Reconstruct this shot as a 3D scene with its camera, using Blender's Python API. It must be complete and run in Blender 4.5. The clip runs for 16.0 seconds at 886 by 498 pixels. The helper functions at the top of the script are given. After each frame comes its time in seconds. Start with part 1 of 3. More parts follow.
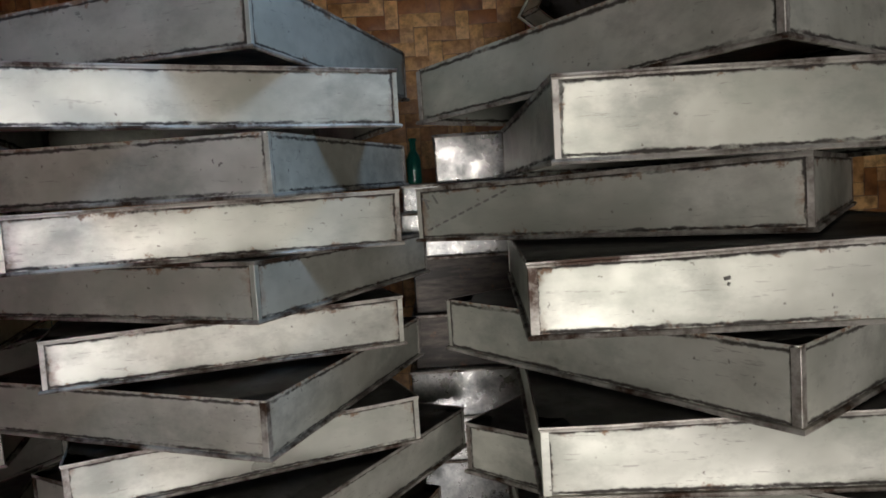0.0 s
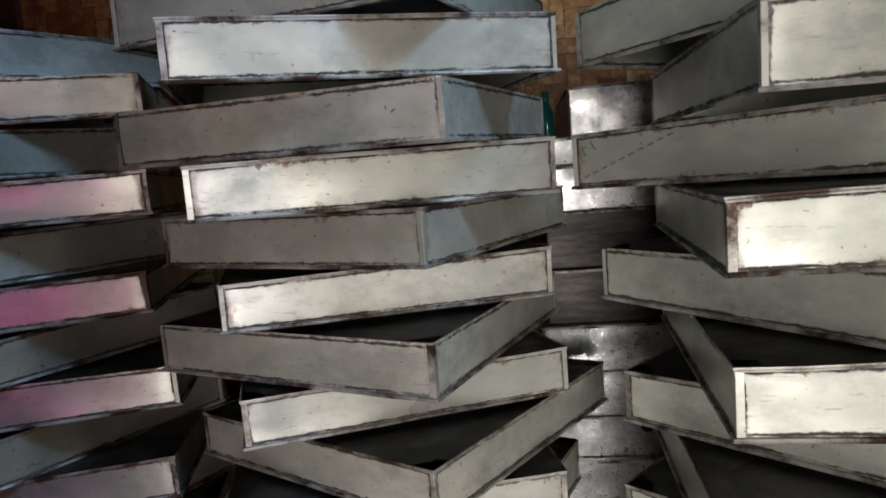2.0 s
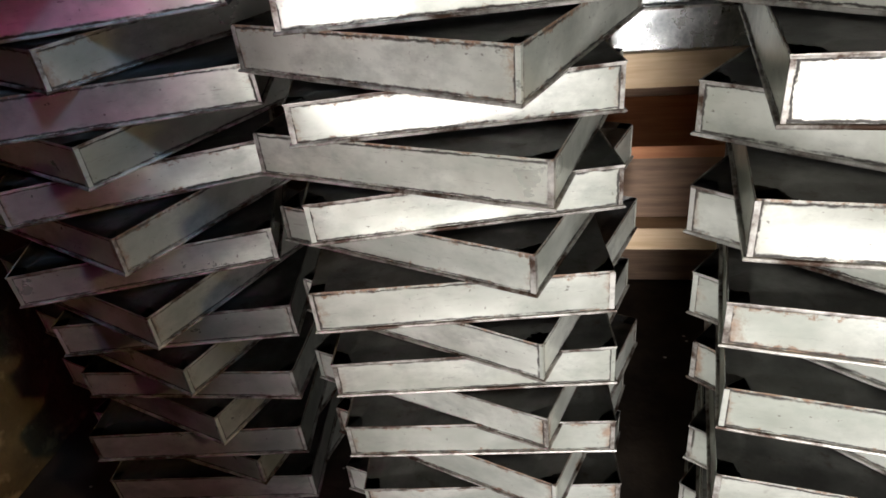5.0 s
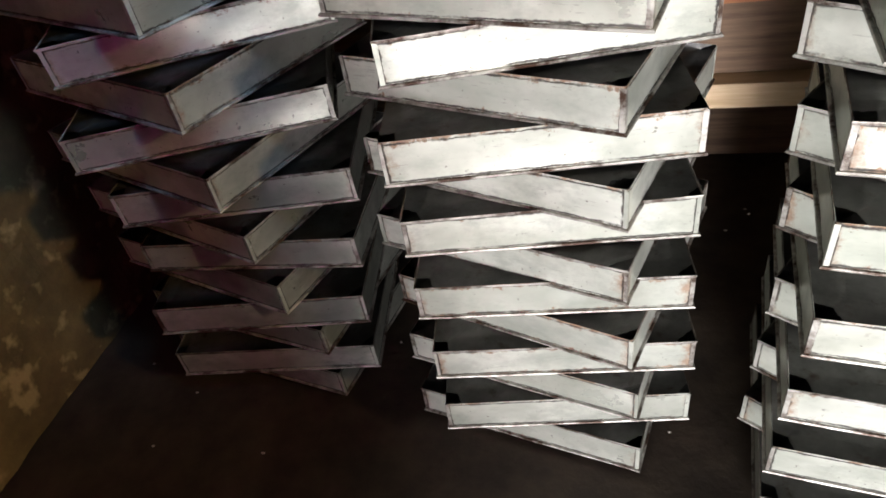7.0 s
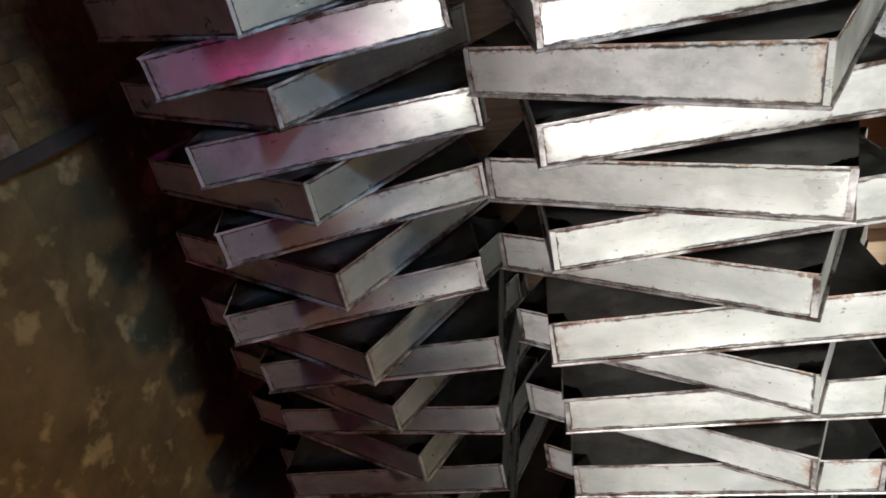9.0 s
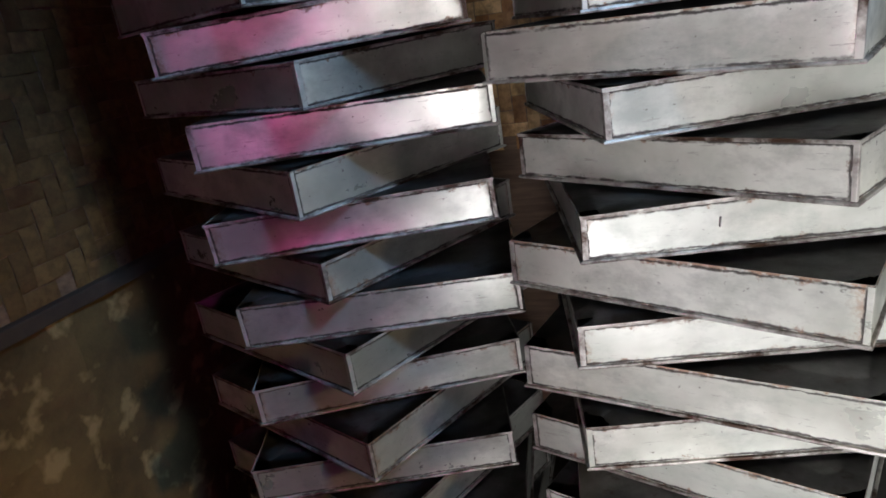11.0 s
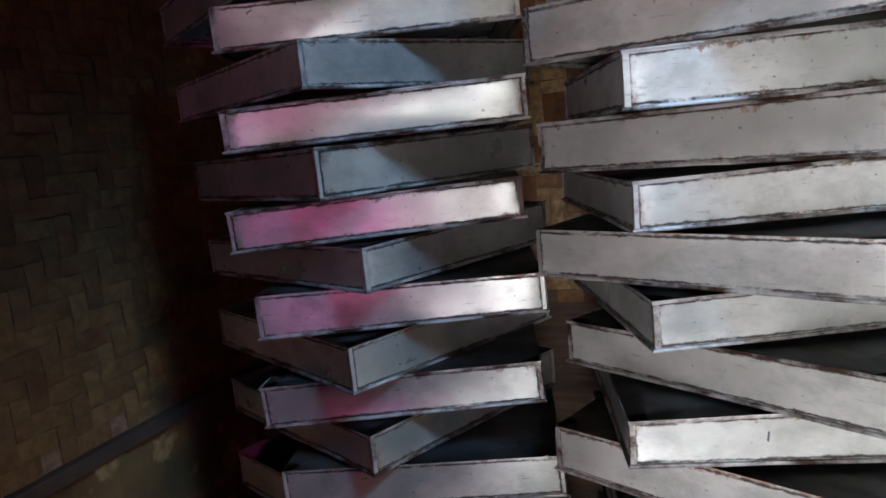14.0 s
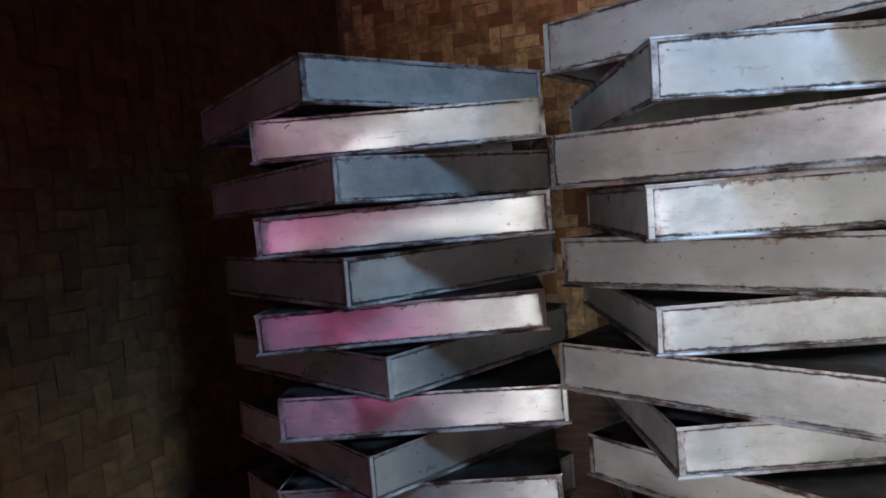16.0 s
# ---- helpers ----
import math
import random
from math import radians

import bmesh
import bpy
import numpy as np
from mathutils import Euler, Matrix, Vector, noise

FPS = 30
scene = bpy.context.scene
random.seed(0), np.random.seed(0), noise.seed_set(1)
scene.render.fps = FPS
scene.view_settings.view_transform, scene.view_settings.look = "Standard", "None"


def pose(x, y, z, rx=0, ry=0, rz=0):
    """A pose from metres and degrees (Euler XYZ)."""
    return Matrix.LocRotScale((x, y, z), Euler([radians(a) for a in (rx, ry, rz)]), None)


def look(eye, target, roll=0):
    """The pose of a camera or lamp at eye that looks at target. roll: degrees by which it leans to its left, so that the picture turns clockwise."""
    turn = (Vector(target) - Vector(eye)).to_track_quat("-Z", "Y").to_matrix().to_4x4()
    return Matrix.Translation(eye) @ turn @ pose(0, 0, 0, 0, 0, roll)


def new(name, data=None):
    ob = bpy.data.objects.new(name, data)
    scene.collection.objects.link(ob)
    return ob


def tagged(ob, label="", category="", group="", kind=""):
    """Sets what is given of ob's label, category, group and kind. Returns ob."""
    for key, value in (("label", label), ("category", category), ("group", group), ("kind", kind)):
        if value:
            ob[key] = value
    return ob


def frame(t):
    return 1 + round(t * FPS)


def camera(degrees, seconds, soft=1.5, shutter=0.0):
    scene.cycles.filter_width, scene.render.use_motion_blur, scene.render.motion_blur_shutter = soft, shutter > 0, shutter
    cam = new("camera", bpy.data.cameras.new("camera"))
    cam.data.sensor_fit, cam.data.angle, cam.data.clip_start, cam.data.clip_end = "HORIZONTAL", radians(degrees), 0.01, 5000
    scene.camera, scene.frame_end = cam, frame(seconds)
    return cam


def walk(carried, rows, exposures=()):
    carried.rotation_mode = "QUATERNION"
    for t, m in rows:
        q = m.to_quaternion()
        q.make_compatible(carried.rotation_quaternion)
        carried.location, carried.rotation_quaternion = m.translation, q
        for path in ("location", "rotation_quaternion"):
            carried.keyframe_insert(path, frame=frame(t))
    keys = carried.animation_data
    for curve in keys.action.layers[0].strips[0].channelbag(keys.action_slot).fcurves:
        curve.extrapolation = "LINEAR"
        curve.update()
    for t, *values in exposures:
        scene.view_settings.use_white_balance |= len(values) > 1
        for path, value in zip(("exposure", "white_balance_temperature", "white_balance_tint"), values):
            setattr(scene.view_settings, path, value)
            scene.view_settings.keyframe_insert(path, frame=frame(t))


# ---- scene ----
cam = camera(67.3, 16.0, soft=1.7)
ROWS = [
    (0.0, -0.0048, -0.0018, 1.5451, 85.23, 3.70, -0.26),
    (0.5, -0.0199, -0.0035, 1.5400, 84.96, 3.90, 1.20),
    (1.0, -0.0373, -0.0026, 1.5374, 84.60, 4.32, 2.78),
    (1.5, -0.0666, -0.0051, 1.5292, 84.69, 4.37, 5.28),
    (2.0, -0.0937, -0.0111, 1.5228, 83.30, 4.69, 7.04),
    (2.5, -0.1078, -0.0160, 1.4890, 80.43, 5.23, 7.89),
    (3.0, -0.1142, -0.0155, 1.4293, 75.79, 5.73, 8.49),
    (3.5, -0.1213, -0.0246, 1.3749, 71.67, 5.71, 8.76),
    (4.0, -0.1274, -0.0350, 1.3226, 66.43, 5.87, 9.46),
    (4.5, -0.1318, -0.0434, 1.2772, 62.42, 5.70, 9.17),
    (5.0, -0.1422, -0.0568, 1.2405, 58.52, 5.86, 9.64),
    (7.5, -0.2774, -0.0758, 1.1477, 50.65, 9.60, 11.38),
    (8.0, -0.3442, -0.0712, 1.1702, 54.22, 10.95, 12.88),
    (8.5, -0.3761, -0.0707, 1.1952, 57.30, 10.78, 14.32),
    (9.0, -0.3691, -0.0571, 1.2457, 61.56, 11.26, 14.72),
    (9.5, -0.3636, -0.0386, 1.2825, 65.19, 10.34, 15.01),
    (12.0, -0.3920, -0.0496, 1.4012, 74.57, 7.82, 19.67),
    (12.5, -0.3902, -0.0581, 1.4226, 76.85, 7.71, 19.89),
    (13.0, -0.3910, -0.0606, 1.4441, 78.58, 6.89, 20.38),
    (13.5, -0.3908, -0.0648, 1.4624, 80.24, 6.31, 21.00),
    (14.0, -0.3927, -0.0639, 1.4723, 81.05, 5.90, 21.37),
    (14.5, -0.3950, -0.0719, 1.4917, 83.55, 5.20, 22.57),
    (15.0, -0.3957, -0.0830, 1.5342, 87.04, 4.31, 23.07),
    (15.5, -0.3995, -0.0865, 1.5457, 87.32, 4.14, 23.21),
    (16.0, -0.3951, -0.0772, 1.5408, 86.75, 4.57, 22.86),
]
EXPOSURES = ((0.0, -0.88, 6650, 15), (2.0, -0.62, 6600, 15), (3.5, -0.35, 6500, 14), (5.0, -0.12, 6350, 13), (7.5, 0.4, 6250, 14), (9.5, 0.3, 6150, 14), (12.0, 0.12, 6000, 16), (16.0, 0.06, 5850, 17))
walk(cam, [(t, pose(x, y, z, rx, ry, rz)) for t, x, y, z, rx, ry, rz in ROWS], EXPOSURES)

# ---- light: an open doorway and an added pink-cloth backlight behind the camera, a small roof light ----
world = bpy.data.worlds.new("world")
scene.world = world
world.use_nodes = True
world.node_tree.nodes["Background"].inputs[0].default_value = (0.45, 0.55, 0.7, 1)
world.node_tree.nodes["Background"].inputs[1].default_value = 0.001


def area_lamp(name, eye, target, size_x, size_y, watts, colour):
    data = bpy.data.lights.new(name, "AREA")
    data.shape, data.size, data.size_y, data.energy, data.color = "RECTANGLE", size_x, size_y, watts, colour
    ob = new(name, data)
    ob.matrix_world = look(eye, target)
    return ob


# narrow spreads added to keep the light off the left stack and upper walls
area_lamp("doorway_daylight_low", (0.25, -1.92, 0.42), (0.14, 0.0, 0.42), 1.1, 0.8, 10.2, (1.0, 0.962, 0.94)).data.spread = radians(46)
area_lamp("doorway_daylight_high", (0.25, -1.92, 1.42), (0.14, 0.0, 1.42), 1.1, 0.9, 4.6, (1.0, 0.958, 0.905)).data.spread = radians(48)
area_lamp("side_window_daylight", (1.94, -0.36, 1.70), (-1.47, 0.6, 0.36), 0.14, 0.14, 0.85, (1.0, 0.70, 0.34)).data.spread = radians(31)
area_lamp("roof_light_daylight", (0.85, 0.0, 2.99), (-0.35, 0.72, 1.74), 0.70, 0.50, 1.9, (0.38, 0.65, 1.0)).data.spread = radians(29)
# added lamp that makes the pink cloth glow; no window is known here
area_lamp("pink_cloth_backlight", (-0.66, -1.96, 1.25), (-0.66, 0.0, 1.25), 0.48, 0.7, 3.9, (1.0, 0.97, 0.95)).data.spread = radians(50)


# ---- materials ----
def material(name, rough=0.6, metal=0.0, colour=(0.5, 0.5, 0.5)):
    m = bpy.data.materials.new(name)
    m.use_nodes = True
    b = m.node_tree.nodes["Principled BSDF"]
    b.inputs["Roughness"].default_value, b.inputs["Metallic"].default_value = rough, metal
    b.inputs["Base Color"].default_value = (*colour, 1)
    return m, m.node_tree, b


def node(tree, kind, **values):
    n = tree.nodes.new(kind)
    for key, value in values.items():
        if key == "op":
            n.operation = value
        elif key == "blend":
            n.data_type, n.blend_type = "RGBA", value
        else:
            n.inputs[int(key[1:]) if key[0] == "i" and key[1:].isdigit() else key].default_value = value
    return n


def link(tree, a, b):
    tree.links.new(a, b)


def calc(tree, op, a, b=None, c=None):
    n = tree.nodes.new("ShaderNodeMath")
    n.operation = op
    for slot, v in enumerate((a, b, c)):
        if v is None:
            continue
        if isinstance(v, (int, float)):
            n.inputs[slot].default_value = v
        else:
            tree.links.new(v, n.inputs[slot])
    return n.outputs[0]


def ramp(tree, value, low, high, a=0.0, b=1.0):
    n = tree.nodes.new("ShaderNodeMapRange")
    n.inputs[1].default_value, n.inputs[2].default_value = low, high
    n.inputs[3].default_value, n.inputs[4].default_value = a, b
    tree.links.new(value, n.inputs[0])
    return n.outputs[0]


def mix(tree, factor, a, b):
    n = tree.nodes.new("ShaderNodeMix")
    n.data_type = "RGBA"
    for slot, v in ((0, factor), (6, a), (7, b)):
        if isinstance(v, (int, float)):
            n.inputs[slot].default_value = v
        elif isinstance(v, tuple):
            n.inputs[slot].default_value = (*v, 1)
        else:
            tree.links.new(v, n.inputs[slot])
    return n.outputs[2]


def grain(tree, coords, scale, detail=4.0, rough=0.6, stretch=(1, 1, 1)):
    mp = tree.nodes.new("ShaderNodeMapping")
    mp.inputs["Scale"].default_value = stretch
    tree.links.new(coords, mp.inputs["Vector"])
    n = tree.nodes.new("ShaderNodeTexNoise")
    n.inputs["Scale"].default_value, n.inputs["Detail"].default_value, n.inputs["Roughness"].default_value = scale, detail, rough
    tree.links.new(mp.outputs[0], n.inputs["Vector"])
    return n.outputs["Fac"]


def shifted(tree):
    """Object coordinates, moved at random from piece to piece, and the random number."""
    tc, info = tree.nodes.new("ShaderNodeTexCoord"), tree.nodes.new("ShaderNodeObjectInfo")
    by = tree.nodes.new("ShaderNodeVectorMath")
    by.operation = "SCALE"
    by.inputs[0].default_value = (37.0, 61.0, 23.0)
    tree.links.new(info.outputs["Random"], by.inputs["Scale"])
    add = tree.nodes.new("ShaderNodeVectorMath")
    tree.links.new(tc.outputs["Object"], add.inputs[0])
    tree.links.new(by.outputs[0], add.inputs[1])
    return add.outputs[0], info.outputs["Random"]


def bump(tree, shader, height, strength, distance=0.01):
    n = tree.nodes.new("ShaderNodeBump")
    n.inputs["Strength"].default_value, n.inputs["Distance"].default_value = strength, distance
    tree.links.new(height, n.inputs["Height"])
    tree.links.new(n.outputs[0], shader.inputs["Normal"])


def zinc_material(name, seams, rusty=1.0, metal=0.38, dull=0.0):
    """Worn zinc-plated sheet: cloudy, scratched, with rust creeping in from the soldered edges."""
    m, t, b = material(name, 0.35, metal)
    at, chance = shifted(t)
    cloud = grain(t, at, 5, 5, 0.58)
    fine = grain(t, at, 60, 4, 0.7)
    brushed = grain(t, at, 16, 3, 0.6, (1.0, 1.0, 3.0))
    tone = mix(t, ramp(t, cloud, 0.34, 0.62), (0.41, 0.425, 0.355), (0.77, 0.785, 0.70))
    stain = grain(t, at, 9, 6, 0.70, (1.0, 1.0, 1.6))
    tone = mix(t, ramp(t, stain, 0.48, 0.66, 0, 0.65), tone, (0.27, 0.29, 0.25))
    wash = grain(t, at, 3.6, 4, 0.6, (1.0, 1.0, 2.2))
    tone = mix(t, ramp(t, wash, 0.46, 0.64, 0, 0.55), tone, (0.31, 0.34, 0.28))
    tone = mix(t, ramp(t, brushed, 0.45, 0.75, 0, 0.35), tone, (0.53, 0.56, 0.48))
    speck = ramp(t, grain(t, at, 130, 2, 0.5), 0.71, 0.76, 0, 0.75)
    tone = mix(t, speck, tone, (0.09, 0.07, 0.055))
    scratch = ramp(t, grain(t, at, 22, 4, 0.8, (1.0, 1.0, 9.0)), 0.62, 0.67, 0, 0.6)
    tone = mix(t, scratch, tone, (0.26, 0.25, 0.22))
    blot = ramp(t, grain(t, at, 24, 3, 0.5), 0.74, 0.80)
    tone = mix(t, calc(t, "MULTIPLY", blot, 0.45), tone, (0.16, 0.13, 0.10))
    tone = mix(t, ramp(t, chance, 0, 1, 0.0, 0.3), tone, (0.45, 0.48, 0.43))
    rough = calc(t, "ADD", ramp(t, grain(t, at, 7, 4, 0.6), 0.32, 0.68, 0.25 + dull, 0.40 + dull), ramp(t, stain, 0.4, 0.7, -0.03, 0.10))
    if seams:
        near, far = t.nodes.new("ShaderNodeUVMap"), t.nodes.new("ShaderNodeUVMap")
        near.uv_map, far.uv_map = "near", "far"
        s1, s2 = t.nodes.new("ShaderNodeSeparateXYZ"), t.nodes.new("ShaderNodeSeparateXYZ")
        link(t, near.outputs[0], s1.inputs[0])
        link(t, far.outputs[0], s2.inputs[0])
        side = calc(t, "MINIMUM", s1.outputs[0], s2.outputs[0])
        height = calc(t, "MINIMUM", s1.outputs[1], s2.outputs[1])
        edge = calc(t, "MINIMUM", side, height)
        wob = ramp(t, grain(t, at, 70, 4, 0.75), 0.25, 0.75, -1, 1)
        line_v = calc(t, "ABSOLUTE", calc(t, "ADD", calc(t, "SUBTRACT", side, 0.0060), calc(t, "MULTIPLY", wob, 0.0022)))
        sway = calc(t, "MULTIPLY", wob, 0.0015)
        line_low = calc(t, "ABSOLUTE", calc(t, "ADD", calc(t, "SUBTRACT", s1.outputs[1], 0.0064), sway))
        line_top = calc(t, "ABSOLUTE", calc(t, "ADD", calc(t, "SUBTRACT", s2.outputs[1], 0.0046), sway))
        line_h = calc(t, "MINIMUM", line_low, line_top)
        broken = ramp(t, grain(t, at, 9, 6, 0.75), 0.34, 0.48)
        # near-black seam line: dirt in the folds plus painted gap shade
        line = calc(t, "MULTIPLY", ramp(t, calc(t, "DIVIDE", calc(t, "MINIMUM", line_v, line_h), ramp(t, grain(t, at, 34, 5, 0.7), 0.32, 0.66, 0.5, 2.3)), 0.0006, 0.0017, 0.95, 0), broken)
        creep = calc(t, "SUBTRACT", calc(t, "ADD", grain(t, at, 46, 6, 0.78), calc(t, "MULTIPLY", chance, 0.10)), calc(t, "MULTIPLY", edge, 16.0))
        stripe = calc(t, "SUBTRACT", calc(t, "ADD", grain(t, at, 20, 6, 0.74), calc(t, "MULTIPLY", chance, 0.20)), calc(t, "MULTIPLY", side, 12.0))
        rust = calc(t, "MAXIMUM", ramp(t, creep, 0.475 / rusty, 0.56 / rusty), ramp(t, stripe, 0.46, 0.66, 0, 0.9))
        rust_tone = mix(t, fine, (0.055, 0.022, 0.010), (0.36, 0.160, 0.055))
        tone = mix(t, calc(t, "MULTIPLY", rust, 0.8), tone, rust_tone)
        tone = mix(t, line, tone, (0.018, 0.013, 0.010))
        cover = calc(t, "MAXIMUM", calc(t, "MULTIPLY", rust, 0.8), line)
        rough = calc(t, "ADD", rough, calc(t, "MULTIPLY", cover, 0.35))
        link(t, calc(t, "MULTIPLY", calc(t, "SUBTRACT", 1.0, cover), metal), b.inputs["Metallic"])
    link(t, tone, b.inputs["Base Color"])
    link(t, rough, b.inputs["Roughness"])
    bump(t, b, calc(t, "ADD", calc(t, "MULTIPLY", grain(t, at, 5, 2, 0.5), 1.0), calc(t, "MULTIPLY", fine, 0.03)), 0.22, 0.02)
    return m


def tin_material():
    m, t, b = material("dark_glossy_tin", 0.3, 0.75)
    at, chance = shifted(t)
    spots = grain(t, at, 26, 6, 0.75)
    blotch = grain(t, at, 8, 5, 0.65)
    tone = mix(t, ramp(t, spots, 0.36, 0.60), (0.28, 0.30, 0.29), (0.62, 0.63, 0.61))
    tone = mix(t, ramp(t, blotch, 0.50, 0.64, 0, 0.7), tone, (0.22, 0.24, 0.24))
    link(t, tone, b.inputs["Base Color"])
    link(t, ramp(t, spots, 0.35, 0.65, 0.42, 0.2), b.inputs["Roughness"])
    bump(t, b, grain(t, at, 6, 2, 0.5), 0.35, 0.02)
    return m


# Tarnish, with the shade between stacked trays put into the dark base colour.
def shaded_tarnish_material():
    m, t, b = material("shaded_tarnish_zinc", 0.4, 0.7)
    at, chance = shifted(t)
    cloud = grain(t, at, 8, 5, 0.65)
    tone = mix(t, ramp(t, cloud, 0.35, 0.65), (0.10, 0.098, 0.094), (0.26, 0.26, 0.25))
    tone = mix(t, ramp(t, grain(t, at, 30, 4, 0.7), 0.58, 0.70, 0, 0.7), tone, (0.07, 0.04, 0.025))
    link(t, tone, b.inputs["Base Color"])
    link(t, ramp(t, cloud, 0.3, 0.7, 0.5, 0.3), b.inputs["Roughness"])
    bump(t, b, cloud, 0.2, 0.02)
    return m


SHADED_TARNISH = shaded_tarnish_material()
OLD_TIN = tin_material()
ZINC = zinc_material("worn_zinc_sheet", True, dull=0.04)
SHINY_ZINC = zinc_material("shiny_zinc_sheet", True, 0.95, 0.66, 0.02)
RIM = zinc_material("worn_zinc_edge", False)


# near-black streaked sheet with rust spots
def black_tin_material():
    m, t, b = material("dark_streaked_tin", 0.45, 0.5)
    at, chance = shifted(t)
    streak = grain(t, at, 9, 5, 0.7, (1.0, 1.0, 5.0))
    tone = mix(t, ramp(t, streak, 0.42, 0.66), (0.018, 0.017, 0.015), (0.08, 0.070, 0.058))
    link(t, mix(t, ramp(t, grain(t, at, 24, 5, 0.7), 0.60, 0.72, 0, 0.7), tone, (0.16, 0.07, 0.03)), b.inputs["Base Color"])
    bump(t, b, streak, 0.2, 0.01)
    return m


BLACK_TIN = black_tin_material()


def grime_material():
    m, t, b = material("tarnished_edge", 0.5, 0.45)
    at, chance = shifted(t)
    link(t, mix(t, ramp(t, grain(t, at, 14, 6, 0.7), 0.40, 0.58), (0.05, 0.026, 0.014), (0.52, 0.51, 0.46)), b.inputs["Base Color"])
    return m


LIP = grime_material()


def wood_material(name, dark, light):
    m, t, b = material(name, 0.7)
    at, chance = shifted(t)
    g = grain(t, at, 9, 6, 0.65, (0.6, 5.0, 9.0))
    tone = mix(t, ramp(t, g, 0.3, 0.7), dark, light)
    tone = mix(t, ramp(t, grain(t, at, 5, 3), 0.5, 0.75, 0, 0.5), tone, tuple(c * 0.5 for c in dark))
    link(t, tone, b.inputs["Base Color"])
    bump(t, b, g, 0.3, 0.003)
    return m


PALE_WOOD = wood_material("pale_plank", (0.58, 0.40, 0.22), (0.80, 0.62, 0.40))
RED_WOOD = wood_material("reddish_plank", (0.42, 0.15, 0.06), (0.62, 0.30, 0.14))
OLD_WOOD = wood_material("old_brown_board", (0.14, 0.085, 0.055), (0.32, 0.21, 0.13))


def bamboo_material(name, dark, light, glossy=0.45):
    m, t, b = material(name, glossy)
    at, chance = shifted(t)
    geo = t.nodes.new("ShaderNodeNewGeometry")
    each = calc(t, "FRACT", calc(t, "ADD", chance, geo.outputs["Random Per Island"]))
    g = grain(t, at, 40, 5, 0.7)
    stain = grain(t, at, 11, 4, 0.6)
    tone = mix(t, ramp(t, each, 0, 1), dark, light)
    tone = mix(t, ramp(t, g, 0.42, 0.62, 0, 0.6), tone, tuple(c * 0.5 for c in dark))
    tone = mix(t, ramp(t, stain, 0.54, 0.70, 0, 0.7), tone, (0.09, 0.032, 0.010))
    link(t, tone, b.inputs["Base Color"])
    bump(t, b, g, 0.4, 0.002)
    return m


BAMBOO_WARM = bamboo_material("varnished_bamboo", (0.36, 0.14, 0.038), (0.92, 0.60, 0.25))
# far darker tones for the side wall's matting
BAMBOO_DARK = bamboo_material("dark_bamboo", (0.14, 0.080, 0.028), (0.24, 0.148, 0.052), 0.7)


def plain_noise(name, dark, light, scale, rough, strength=0.4, distance=0.01, patches=None):
    m, t, b = material(name, rough)
    tc = t.nodes.new("ShaderNodeTexCoord")
    g = grain(t, tc.outputs["Object"], scale, 6, 0.65)
    tone = mix(t, ramp(t, g, 0.35, 0.65), dark, light)
    if patches:
        p = grain(t, tc.outputs["Object"], scale * 2.2, 3, 0.5)
        tone = mix(t, ramp(t, p, 0.56, 0.66, 0, 0.8), tone, patches)
    link(t, tone, b.inputs["Base Color"])
    bump(t, b, g, strength, distance)
    return m


EARTH = plain_noise("trodden_floor", (0.022, 0.014, 0.008), (0.055, 0.038, 0.024), 9, 0.75)
MASONRY = plain_noise("mottled_render", (0.075, 0.050, 0.018), (0.16, 0.110, 0.040), 7, 0.9, 0.6, 0.02, (0.34, 0.25, 0.11))
DARK_BOARD = plain_noise("dark_boarding", (0.05, 0.035, 0.025), (0.09, 0.065, 0.045), 6, 0.8)
PINK = plain_noise("pink_cloth", (0.86, 0.13, 0.42), (0.92, 0.22, 0.52), 8, 0.85)
_t = PINK.node_tree
_through, _both = _t.nodes.new("ShaderNodeBsdfTranslucent"), _t.nodes.new("ShaderNodeMixShader")
_through.inputs[0].default_value = (1.0, 0.09, 0.50, 1)
_both.inputs[0].default_value = 0.95
_t.links.new(_t.nodes["Principled BSDF"].outputs[0], _both.inputs[1])
_t.links.new(_through.outputs[0], _both.inputs[2])
_t.links.new(_both.outputs[0], _t.nodes["Material Output"].inputs[0])
HOLE_SHADE = material("shadowed_hole", 0.9, 0.0, (0.012, 0.010, 0.009))[0]
GREEN_GLASS, _t, _b = material("green_glass", 0.08, 0.0, (0.02, 0.22, 0.17))
_b.inputs["Transmission Weight"].default_value = 0.75
STROKE = plain_noise("dark_pen", (0.17, 0.17, 0.16), (0.25, 0.25, 0.23), 200, 0.8)
GRIT = plain_noise("pale_grit", (0.4, 0.36, 0.3), (0.6, 0.56, 0.5), 90, 0.9)


# ---- mesh helpers ----
def mesh_of(name, bm, mat, smooth=False):
    me = bpy.data.meshes.new(name)
    bm.to_mesh(me)
    bm.free()
    me.materials.append(mat)
    if smooth:
        for p in me.polygons:
            p.use_smooth = True
    return me


def part(name, bm, mat, parent=None, label="", smooth=False):
    ob = new(name, bm if isinstance(bm, bpy.types.Mesh) else mesh_of(name, bm, mat, smooth))
    ob.parent = parent
    if label:
        ob["label"] = label
    return ob


